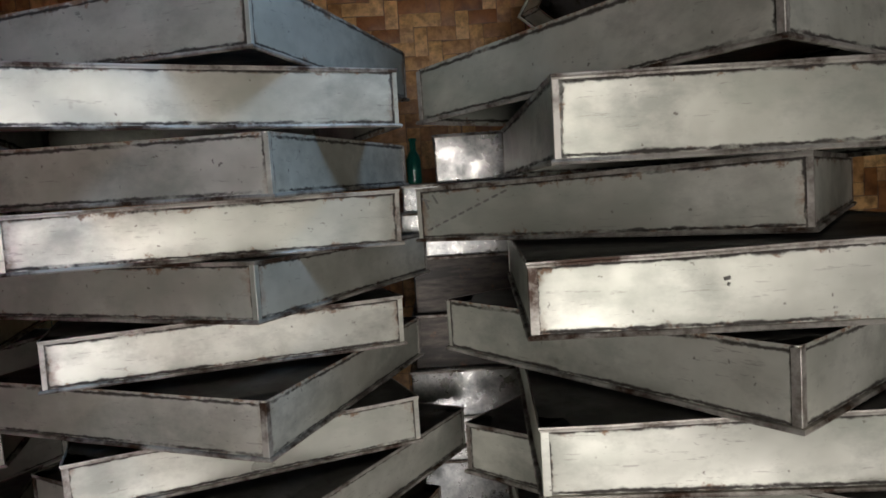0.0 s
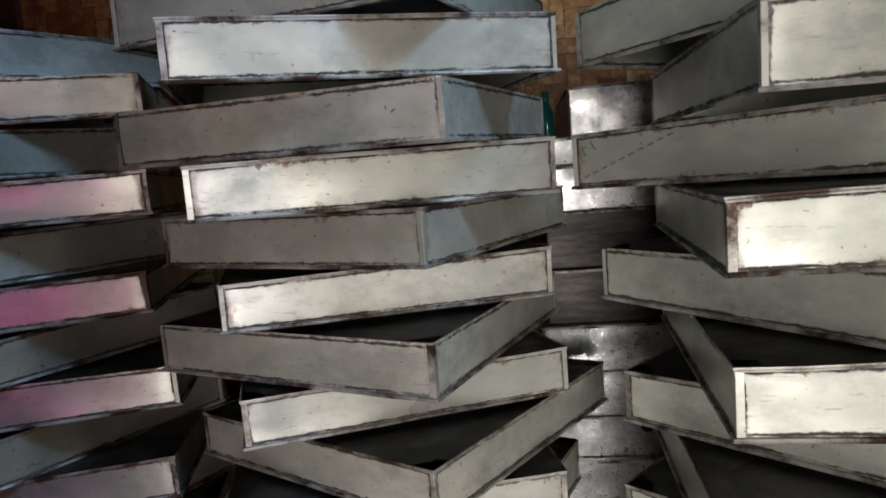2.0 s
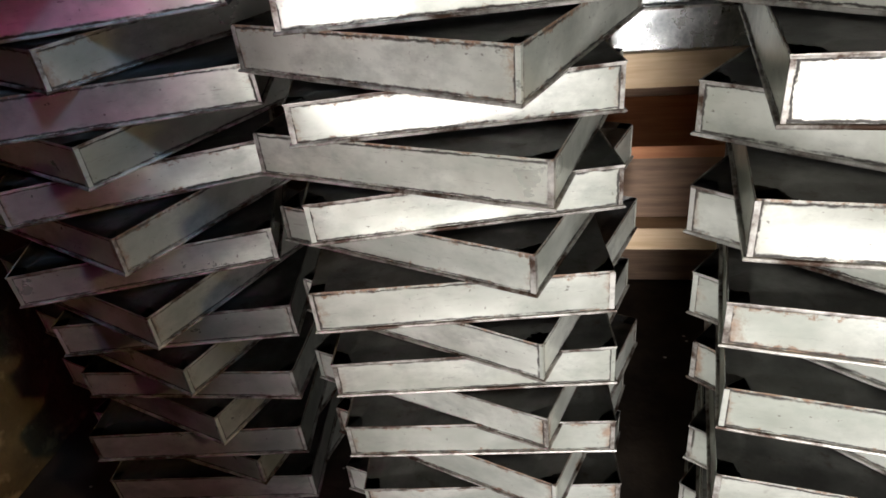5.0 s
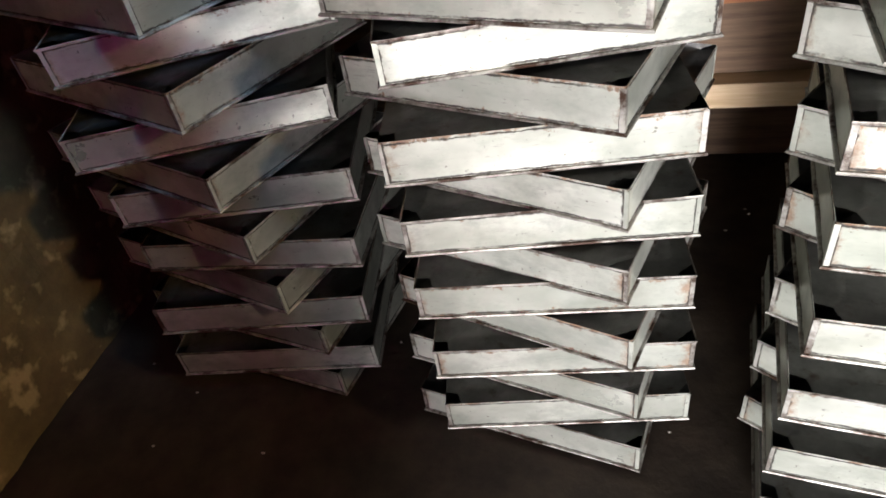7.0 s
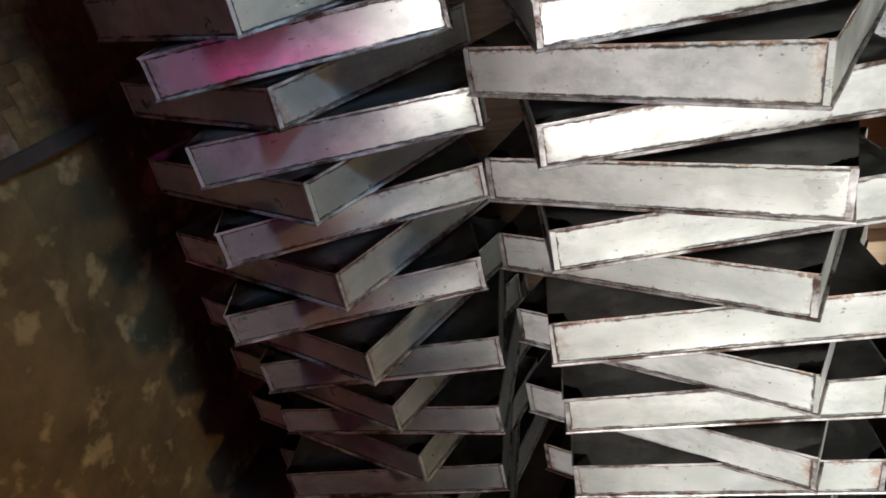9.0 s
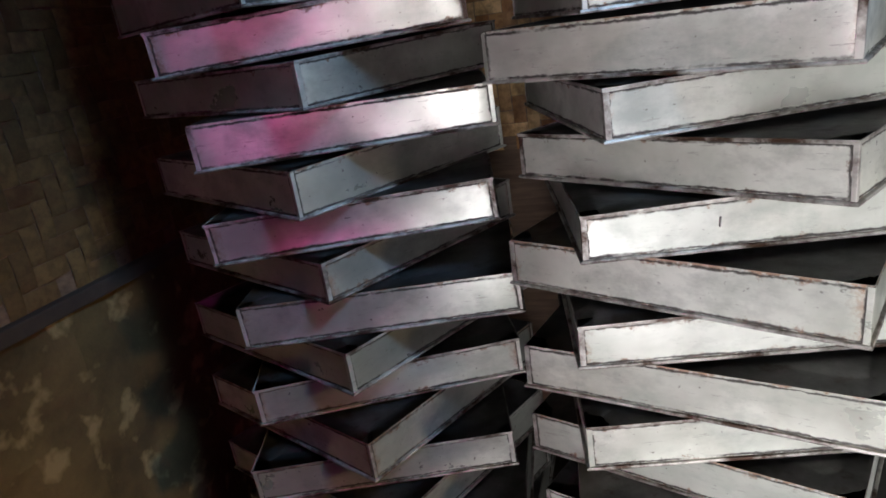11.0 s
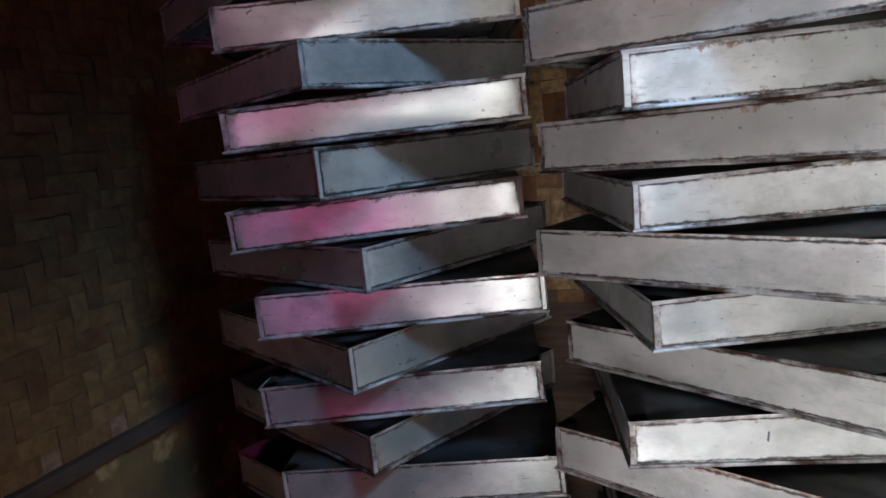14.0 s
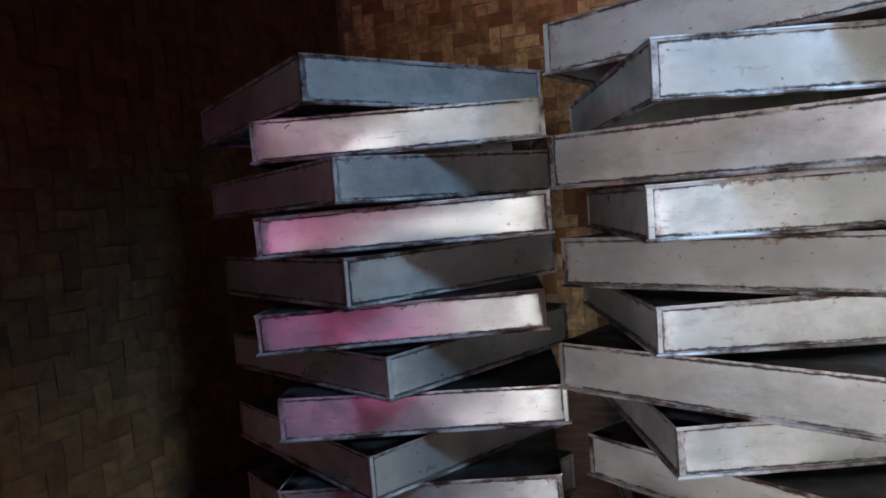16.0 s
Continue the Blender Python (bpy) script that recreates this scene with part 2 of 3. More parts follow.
def box(x0, y0, z0, x1, y1, z1, bevel=0.0, bm=None):
    bm = bm or bmesh.new()
    made = bmesh.ops.create_cube(bm, size=1, matrix=Matrix.LocRotScale(((x0 + x1) / 2, (y0 + y1) / 2, (z0 + z1) / 2), None, (x1 - x0, y1 - y0, z1 - z0)))
    if bevel:
        edges = list({e for v in made["verts"] for e in v.link_edges})
        bmesh.ops.bevel(bm, geom=edges, offset=bevel, segments=2, affect="EDGES", profile=0.6)
    return bm


# ---- the room ----
X0, X1, Y0, Y1, TOP = -1.47, 1.95, -1.95, 1.75, 3.0


def structure(name, bm, mat, label, category):
    return tagged(part(name, bm, mat), label, category, kind="structure")


floor_bm = bmesh.new()
bmesh.ops.create_grid(floor_bm, x_segments=90, y_segments=90, size=1, matrix=Matrix.LocRotScale(((X0 + X1) / 2, (Y0 + Y1) / 2, 0), None, ((X1 - X0) / 2 + 0.2, (Y1 - Y0) / 2 + 0.2, 1)))
for v in floor_bm.verts:
    v.co.z = -0.004 + 0.004 * noise.noise(v.co * 5) - 0.003
structure("floor", floor_bm, EARTH, "dark trodden earth and cement floor", "floor")
roof_bm = bmesh.new()
for x0, y0, x1, y1 in ((X0 - 0.2, Y0 - 0.2, 0.48, Y1 + 0.2), (1.22, Y0 - 0.2, X1 + 0.2, Y1 + 0.2), (0.48, Y0 - 0.2, 1.22, -0.28), (0.48, 0.28, 1.22, Y1 + 0.2)):
    box(x0, y0, TOP, x1, y1, TOP + 0.08, 0, roof_bm)
structure("ceiling", roof_bm, DARK_BOARD, "dark unlit underside of the roof", "ceiling")
wall_back = structure("wall_back", box(X0, Y1, 0, X1, Y1 + 0.1, TOP), OLD_WOOD, "back wall clad in varnished woven bamboo", "wall")
wall_left = structure("wall_left", box(X0 - 0.12, Y0, 0.97, X0, Y1, TOP), OLD_WOOD, "side wall of dark brown woven bamboo matting", "wall")
right_bm = bmesh.new()
for y0, z0, y1, z1 in ((Y0, 0, -0.48, TOP), (-0.24, 0, Y1, TOP), (-0.48, 0, -0.24, 1.58), (-0.48, 1.82, -0.24, TOP)):
    box(X1, y0, z0, X1 + 0.1, y1, z1, 0, right_bm)
structure("wall_right", right_bm, DARK_BOARD, "dark boarded side wall with a small window hole", "wall")
front_bm = bmesh.new()
for x0, z0, x1, z1 in ((X0, 0, -0.92, TOP), (-0.40, 0, -0.32, TOP), (0.82, 0, X1, TOP), (-0.92, 0, -0.40, 0.88), (-0.92, 1.62, -0.40, TOP), (-0.32, 1.9, 0.82, TOP)):
    box(x0, Y0 - 0.1, z0, x1, Y0, z1, 0, front_bm)
structure("wall_front", front_bm, DARK_BOARD, "dark boarded wall with an open doorway and an added opening", "wall")
# added out of view: keeps the doorway's light off the left stack
structure("light_block_board", box(-0.41, Y0, 0, -0.37, -0.45, 1.54, 0.004), DARK_BOARD, "added dark board, out of view, that shades the left stack", "partition")

low_bm = bmesh.new()
bmesh.ops.create_grid(low_bm, x_segments=100, y_segments=34, size=1, matrix=Matrix.LocRotScale((X0 + 0.01, (Y0 + Y1) / 2, 0.485), Euler((radians(90), 0, radians(90))), ((Y1 - Y0) / 2, 0.485, 1)))
for v in low_bm.verts:
    v.co.x += 0.012 * noise.noise(v.co * 7) + 0.006 * noise.noise(v.co * 21)
low = structure("wall_left_base", low_bm, MASONRY, "low mottled rendered masonry wall with lumpy patches", "wall")
structure("wall_left_base_core", box(X0 - 0.14, Y0, 0, X0 - 0.01, Y1, 0.965), MASONRY, "masonry core of the low side wall", "wall")
structure("trim_batten", box(X0 - 0.002, Y0, 0.955, X0 + 0.024, Y1, 0.985, 0.004), DARK_BOARD, "thin dark wooden batten under the bamboo matting", "batten")


def weave(wall, place, across, up, out, cell, cols, rows, mat, fine):
    """Twill matting: strips that pass over two others. fine tells by its cell which strips are single parts."""
    rng = random.Random(5)
    shared = []
    for k in range(6):
        bm = bmesh.new()
        tall, wide = cell * (1.96 + 0.06 * rng.random()), cell * (0.90 + 0.07 * rng.random())
        skew = cell * 0.06 * (rng.random() - 0.5)
        cols_v = []
        for i in range(5):
            f = i / 4
            lift = 0.0008 + 0.0030 * math.sin(math.pi * f) ** 0.6
            y = (f - 0.5) * tall
            row = [bm.verts.new((x + skew * f, y, lift - 0.0007 * (abs(x) > wide * 0.4))) for x in (-wide / 2, -wide * 0.36, wide * 0.36, wide / 2)]
            cols_v.append(row)
        for i in range(4):
            for j in range(3):
                bm.faces.new((cols_v[i][j], cols_v[i][j + 1], cols_v[i + 1][j + 1], cols_v[i + 1][j]))
        shared.append(mesh_of("bamboo_strip", bm, mat, True))
    basis = Matrix((across, up, out)).transposed().to_4x4()
    rest_v, rest_f, count = [], [], 0
    for i in range(cols):
        for j in range(rows):
            k = (i + j) % 4
            if k == 0:
                flat, ci, cj = False, i + 0.5, j + 1.0
            elif k == 2:
                flat, ci, cj = True, i + 1.0, j + 0.5
            else:
                continue
            m = basis @ pose(0, 0, 0, 0, 0, (90 if flat else 0) + rng.uniform(-1.5, 1.5))
            m.translation = Vector(place) + Vector(across) * ci * cell + Vector(up) * cj * cell + Vector(out) * rng.uniform(0.0005, 0.0016)
            me = rng.choice(shared)
            if fine(i, j) and count < 300:
                ob = new("bamboo_strip", me)
                ob.parent = wall
                ob.matrix_world = m
                count += 1
            else:
                n = len(rest_v)
                rest_v += [tuple(m @ v.co) for v in me.vertices]
                rest_f += [tuple(n + q for q in p.vertices) for p in me.polygons]
    me = bpy.data.meshes.new("bamboo_matting")
    me.from_pydata(rest_v, [], rest_f)
    me.materials.append(mat)
    for p in me.polygons:
        p.use_smooth = True
    ob = new("bamboo_matting", me)
    ob.parent = wall
    tagged(ob, kind="stuff")


# ---- the trays ----
LEFT, MIDDLE, RIGHT = "stack by the bamboo side wall", "stack in the middle", "stack in front of the wooden shelf"
WIDE, DEEP = 0.4396, 0.4600
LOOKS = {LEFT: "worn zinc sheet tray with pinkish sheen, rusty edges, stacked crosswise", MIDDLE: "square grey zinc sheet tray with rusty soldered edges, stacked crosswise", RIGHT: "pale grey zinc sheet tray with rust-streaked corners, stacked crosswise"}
tray_rng = random.Random(11)


def tray_shell(high, slope, rng, wide=WIDE, deep=DEEP, turn=0.005):
    """Four slightly bulging sides with rounded corners; the seams run along their edges."""
    bm = bmesh.new()
    near, far = bm.loops.layers.uv.new("near"), bm.loops.layers.uv.new("far")
    hx, hy = wide / 2, deep / 2
    corners = ((-hx, -hy), (hx, -hy), (hx, hy), (-hx, hy))
    for s in range(4):
        (ax, ay), (bx, by) = corners[s], corners[(s + 1) % 4]
        run = math.hypot(bx - ax, by - ay)
        ux, uy = (bx - ax) / run, (by - ay) / run
        nx, ny = uy, -ux
        belly, wave, phase = rng.uniform(-0.0030, 0.0016), rng.uniform(0.0004, 0.0017), rng.uniform(0, 6)
        dents = [(rng.uniform(0.1, 0.9), rng.uniform(0.2, 0.8), rng.uniform(-0.0016, 0.0008)) for k in range(3)]
        along = [(turn * (1 - math.sin(a)), -turn * (1 - math.cos(a))) for a in (math.pi / 4, math.pi / 8)]
        stops = along + [(turn + (run - 2 * turn) * i / 18, 0.0) for i in range(19)] + [(run - d, o) for d, o in along[::-1]]
        grid, data = [], {}
        for d, inset in stops:
            f = d / run
            row = []
            for j in range(6):
                g = j / 5
                off = inset + (belly + wave * math.sin(phase + 9 * f)) * math.sin(math.pi * f) * math.sin(math.pi * g) ** 0.8
                off += sum(k * math.exp(-((f - p) / 0.09) ** 2 - ((g - q) / 0.4) ** 2) for p, q, k in dents) * math.sin(math.pi * g)
                x, y = ax + ux * d, ay + uy * d
                hz = high + slope * x
                v = bm.verts.new((x + nx * off, y + ny * off, g * hz))
                data[v] = (d, g * hz, run - d, (1 - g) * hz)
                row.append(v)
            grid.append(row)
        for i in range(len(stops) - 1):
            for j in range(5):
                face = bm.faces.new((grid[i][j], grid[i + 1][j], grid[i + 1][j + 1], grid[i][j + 1]))
                face.smooth = True
                for loop in face.loops:
                    e = data[loop.vert]
                    loop[near].uv, loop[far].uv = (e[0], e[1]), (e[2], e[3])
    bmesh.ops.remove_doubles(bm, verts=bm.verts, dist=3e-5)
    return bm


def tray_sheet(high, slope, rng, wide=WIDE, deep=DEEP):
    """The flat sheet that closes a tray, buckled by a few millimetres."""
    bm = bmesh.new()
    hx, hy, sag, phase = wide / 2 - 0.0004, deep / 2 - 0.0004, rng.uniform(0.001, 0.0035), rng.uniform(0, 6)
    grid = []
    for i in range(11):
        row = []
        for j in range(11):
            x, y = -hx + 2 * hx * i / 10, -hy + 2 * hy * j / 10
            dip = sag * math.sin(math.pi * i / 10) * math.sin(math.pi * j / 10) * (1 + 0.3 * math.sin(phase + i))
            row.append(bm.verts.new((x, y, high + slope * x - 0.0002 - dip)))
        grid.append(row)
    for i in range(10):
        for j in range(10):
            bm.faces.new((grid[i][j], grid[i + 1][j], grid[i + 1][j + 1], grid[i][j + 1])).smooth = True
    bmesh.ops.solidify(bm, geom=bm.faces[:], thickness=0.001)
    return bm


def ring(profile, lift, rng, rough=0.0005):
    """A strip with the given profile (out, up) all round the tray; lift gives the height at x."""
    bm = bmesh.new()
    hx, hy = WIDE / 2, DEEP / 2
    corners = ((-hx, -hy), (hx, -hy), (hx, hy), (-hx, hy))
    rows = []
    for s in range(4):
        (ax, ay), (bx, by) = corners[s], corners[(s + 1) % 4]
        for i in range(8):
            f = i / 8
            x, y = ax + (bx - ax) * f, ay + (by - ay) * f
            jolt, drop = rng.uniform(-rough, rough), rng.uniform(-rough, rough)
            row = []
            for out, up in profile:
                ox = x + math.copysign(out, x) if abs(abs(x) - hx) < 1e-6 else x
                oy = y + math.copysign(out, y) if abs(abs(y) - hy) < 1e-6 else y
                row.append(bm.verts.new((ox + (jolt if abs(abs(x) - hx) < 1e-6 else 0), oy + (jolt if abs(abs(y) - hy) < 1e-6 else 0), lift(x) + up + drop)))
            rows.append(row)
    n, k = len(rows), len(profile)
    for i in range(n):
        for j in range(k):
            bm.faces.new((rows[i][j], rows[(i + 1) % n][j], rows[(i + 1) % n][(j + 1) % k], rows[i][(j + 1) % k]))
    return bm


def corner_fold(cx, cy, tall, wide, proud):
    """A folded strip of sheet up one corner."""
    bm = bmesh.new()
    sx, sy = math.copysign(1, cx), math.copysign(1, cy)
    pts = ((cx - sx * wide, cy + sy * 0.0002), (cx - sx * wide, cy + sy * proud), (cx + sx * proud * 0.4, cy + sy * proud), (cx + sx * proud, cy + sy * proud * 0.4), (cx + sx * proud, cy - sy * wide), (cx + sx * 0.0002, cy - sy * wide))
    low = [bm.verts.new((x, y, 0.004)) for x, y in pts]
    high = [bm.verts.new((x, y, tall - 0.002)) for x, y in pts]
    for i in range(len(pts)):
        j = (i + 1) % len(pts)
        q = (low[i], low[j], high[j], high[i])
        bm.faces.new(q if sx * sy > 0 else q[::-1])
    bmesh.ops.recalc_face_normals(bm, faces=bm.faces)
    return bm


def metal_tray(stack, x, y, z, yaw, tilt_x, tilt_y, high, slope):
    rng = tray_rng
    tray = new("metal_tray")
    tagged(tray, LOOKS[stack], "tray", stack)
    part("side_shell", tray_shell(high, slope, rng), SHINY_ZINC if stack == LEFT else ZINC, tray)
    part("top_sheet", tray_sheet(high, slope, rng), SHADED_TARNISH, tray, "tarnished flat sheet with shade put into its dark colour")
    part("bottom_rim", ring(((0.0, 0.0), (0.0036, 0.0), (0.0046, 0.0020), (0.0034, 0.0042), (0.0, 0.0046)), lambda u: 0.0, rng, 0.0004), LIP, tray, "rolled bottom rim, bright and rusty by turns")
    if rng.random() < 0.6:
        part("top_hem", ring(((0.0002, -0.0040), (0.0013, -0.0038), (0.0015, 0.0006), (-0.0020, 0.0008), (-0.0022, -0.0010)), lambda u: high + slope * u, rng, 0.0005), LIP, tray, "tarnished folded top hem")
    for cx in (-WIDE / 2, WIDE / 2):
        for cy in (-DEEP / 2, DEEP / 2):
            part("corner_fold", corner_fold(cx, cy, high + slope * cx, rng.uniform(0.004, 0.007), 0.0010), rng.choice((RIM, LIP, LIP)), tray)
    tray.matrix_world = pose(x, y, z, 0, 0, yaw) @ pose(0, 0, 0, tilt_y, -tilt_x, 0)
    return tray


metal_tray(LEFT, -0.987, 0.993, 1.6974, 58.4, -0.12, -0.13, 0.0687, 0.006)
metal_tray(LEFT, -0.924, 1.038, 1.6325, 21.7, 0.61, -0.60, 0.0634, -0.010)
metal_tray(LEFT, -0.979, 1.006, 1.5594, 61.8, -0.24, -0.25, 0.0698, 0.021)
metal_tray(LEFT, -0.916, 1.023, 1.4925, 20.4, 0.69, 0.01, 0.0627, 0.005)
metal_tray(LEFT, -0.989, 1.032, 1.4136, 61.5, 0.13, 0.14, 0.0747, 0.012)
metal_tray(LEFT, -0.925, 1.027, 1.3476, 18.0, 1.73, 0.12, 0.0623, -0.005)
metal_tray(LEFT, -0.977, 1.043, 1.2749, 67.3, 0.01, 0.01, 0.0694, 0.022)
metal_tray(LEFT, -0.907, 1.035, 1.2066, 18.5, 0.72, 0.01, 0.0650, -0.019)
metal_tray(LEFT, -0.987, 1.037, 1.1305, 62.8, 0.39, 0.41, 0.0728, 0.011)
metal_tray(LEFT, -0.914, 1.036, 1.0628, 16.4, 2.13, -0.11, 0.0658, -0.009)
metal_tray(LEFT, -0.987, 1.048, 0.9929, 64.4, 0.02, 0.02, 0.0675, 0.020)
metal_tray(LEFT, -0.886, 1.025, 0.9225, 15.4, 1.48, 0.04, 0.0681, -0.015)
metal_tray(LEFT, -0.974, 1.025, 0.8491, 65.8, -0.21, -0.22, 0.0712, 0.007)
metal_tray(LEFT, -0.937, 1.040, 0.7818, 24.6, 0.89, -0.16, 0.0644, 0.000)
metal_tray(LEFT, -0.964, 1.007, 0.7069, 66.7, -0.09, -0.09, 0.0714, 0.017)
metal_tray(LEFT, -0.942, 1.011, 0.6393, 19.4, 0.88, 0.38, 0.0638, 0.003)
metal_tray(LEFT, -0.955, 0.994, 0.5682, 67.7, 0.02, 0.02, 0.0685, 0.019)
metal_tray(LEFT, -0.900, 1.024, 0.4966, 9.9, 0.52, 0.42, 0.0690, -0.002)
metal_tray(LEFT, -0.962, 1.022, 0.4299, 69.2, -0.05, -0.05, 0.0655, 0.018)
metal_tray(LEFT, -0.890, 1.028, 0.3626, 2.6, 0.67, 0.30, 0.0658, 0.008)
metal_tray(LEFT, -0.957, 1.027, 0.2911, 71.5, -0.13, -0.13, 0.0710, -0.005)
metal_tray(LEFT, -0.923, 1.002, 0.2189, 7.6, -0.01, 0.01, 0.0712, 0.002)
metal_tray(LEFT, -0.946, 1.040, 0.1476, 76.9, -0.00, -0.00, 0.0704, 0.000)
metal_tray(LEFT, -0.931, 1.007, 0.0785, 7.1, -0.00, 0.00, 0.0681, -0.008)
metal_tray(LEFT, -0.946, 1.043, 0.0070, 77.6, -0.00, -0.00, 0.0705, 0.000)
metal_tray(MIDDLE, -0.328, 0.970, 1.7059, -17.0, -0.77, -0.06, 0.0749, 0.023)
metal_tray(MIDDLE, -0.340, 0.943, 1.6324, 22.2, -0.69, 0.36, 0.0677, 0.006)
metal_tray(MIDDLE, -0.330, 0.948, 1.5595, -14.1, -0.66, 1.30, 0.0683, -0.007)
metal_tray(MIDDLE, -0.340, 0.986, 1.4872, 18.7, -0.47, 0.46, 0.0669, 0.013)
metal_tray(MIDDLE, -0.327, 1.018, 1.4134, -22.7, -0.12, -0.45, 0.0699, -0.003)
metal_tray(MIDDLE, -0.358, 1.048, 1.3421, 21.7, -0.71, 0.16, 0.0642, 0.017)
metal_tray(MIDDLE, -0.342, 1.006, 1.2669, -19.7, -1.12, 0.31, 0.0687, 0.002)
metal_tray(MIDDLE, -0.347, 1.041, 1.1967, 22.8, 0.04, -0.40, 0.0637, 0.004)
metal_tray(MIDDLE, -0.295, 0.994, 1.1233, -29.8, 0.17, -0.80, 0.0655, 0.002)
ticked_tray = metal_tray(MIDDLE, -0.342, 0.988, 1.0571, 15.3, -1.09, -0.55, 0.0634, 0.022)
metal_tray(MIDDLE, -0.326, 0.964, 0.9826, -21.0, -1.70, 0.20, 0.0699, 0.010)
metal_tray(MIDDLE, -0.348, 0.987, 0.9152, 13.5, -0.74, 0.08, 0.0633, 0.019)
metal_tray(MIDDLE, -0.331, 0.954, 0.8433, -13.2, -1.43, 0.32, 0.0682, 0.005)
metal_tray(MIDDLE, -0.345, 0.972, 0.7749, 13.3, 0.12, -0.11, 0.0656, 0.005)
metal_tray(MIDDLE, -0.326, 0.974, 0.7050, -19.4, -0.27, 0.57, 0.0669, 0.005)
metal_tray(MIDDLE, -0.339, 0.940, 0.6318, 8.6, 0.25, -0.11, 0.0719, -0.004)
metal_tray(MIDDLE, -0.315, 0.966, 0.5607, -20.2, -0.53, 0.58, 0.0696, -0.003)
metal_tray(MIDDLE, -0.331, 0.947, 0.4907, 7.6, -0.10, -0.08, 0.0703, 0.014)
metal_tray(MIDDLE, -0.320, 0.955, 0.4230, -18.4, 0.03, 0.59, 0.0677, 0.000)
metal_tray(MIDDLE, -0.323, 0.934, 0.3565, 6.1, -0.13, -0.67, 0.0685, -0.000)
metal_tray(MIDDLE, -0.302, 0.942, 0.2882, -19.7, 0.17, 0.20, 0.0680, 0.008)
metal_tray(MIDDLE, -0.313, 0.924, 0.2203, 6.7, -0.04, 0.03, 0.0683, -0.001)
metal_tray(MIDDLE, -0.310, 0.937, 0.1514, -15.4, -0.10, -0.07, 0.0693, 0.003)
metal_tray(MIDDLE, -0.313, 0.919, 0.0796, 7.5, 0.05, -0.18, 0.0720, 0.004)
metal_tray(MIDDLE, -0.310, 0.924, 0.0073, -13.6, -0.22, -0.18, 0.0719, -0.002)
metal_tray(RIGHT, 0.293, 0.785, 1.6331, -52.9, 0.82, -0.18, 0.0674, 0.010)
metal_tray(RIGHT, 0.311, 0.765, 1.5603, -0.4, -0.50, -0.05, 0.0712, 0.002)
scribbled_tray = metal_tray(RIGHT, 0.279, 0.902, 1.4883, -35.4, 0.51, 0.08, 0.0687, 0.010)
smudged_tray = metal_tray(RIGHT, 0.299, 0.766, 1.4159, -3.7, -0.15, -0.15, 0.0694, 0.019)
metal_tray(RIGHT, 0.312, 0.808, 1.3449, -53.0, -0.06, 0.31, 0.0674, 0.008)
metal_tray(RIGHT, 0.303, 0.769, 1.2739, -3.8, -0.11, -0.12, 0.0685, 0.018)
metal_tray(RIGHT, 0.326, 0.818, 1.2031, -41.0, 0.01, 0.01, 0.0680, 0.023)
metal_tray(RIGHT, 0.283, 0.743, 1.1297, -1.8, 0.21, 0.22, 0.0705, 0.015)
metal_tray(RIGHT, 0.319, 0.815, 1.0573, -40.3, 0.07, 0.07, 0.0703, 0.010)
metal_tray(RIGHT, 0.289, 0.769, 0.9852, -6.9, 0.21, 0.22, 0.0702, 0.008)
metal_tray(RIGHT, 0.307, 0.792, 0.9157, -33.3, 0.05, 0.05, 0.0683, 0.009)
metal_tray(RIGHT, 0.278, 0.761, 0.8435, -7.3, 0.20, 0.21, 0.0712, -0.002)
metal_tray(RIGHT, 0.312, 0.797, 0.7741, -34.4, -0.07, -0.08, 0.0690, 0.000)
metal_tray(RIGHT, 0.282, 0.775, 0.7073, -9.9, 0.12, 0.12, 0.0661, 0.012)
metal_tray(RIGHT, 0.329, 0.802, 0.6367, -35.0, -0.00, -0.00, 0.0702, -0.004)
metal_tray(RIGHT, 0.293, 0.781, 0.5668, -9.6, -0.02, -0.02, 0.0695, -0.001)
metal_tray(RIGHT, 0.346, 0.811, 0.4945, -37.4, -0.03, -0.03, 0.0717, -0.007)
metal_tray(RIGHT, 0.291, 0.775, 0.4236, -8.1, -0.01, -0.01, 0.0701, -0.000)
metal_tray(RIGHT, 0.345, 0.801, 0.3492, -33.4, -0.02, -0.03, 0.0734, -0.010)
metal_tray(RIGHT, 0.290, 0.775, 0.2800, -9.0, 0.00, 0.00, 0.0685, 0.000)
metal_tray(RIGHT, 0.345, 0.800, 0.2100, -35.0, 0.00, 0.00, 0.0685, 0.000)
metal_tray(RIGHT, 0.290, 0.775, 0.1420, -9.0, 0.00, 0.00, 0.0675, 0.000)
metal_tray(RIGHT, 0.340, 0.800, 0.0740, -34.0, 0.00, 0.00, 0.0675, 0.000)
metal_tray(RIGHT, 0.290, 0.775, 0.0070, -8.0, 0.00, 0.00, 0.0665, 0.000)


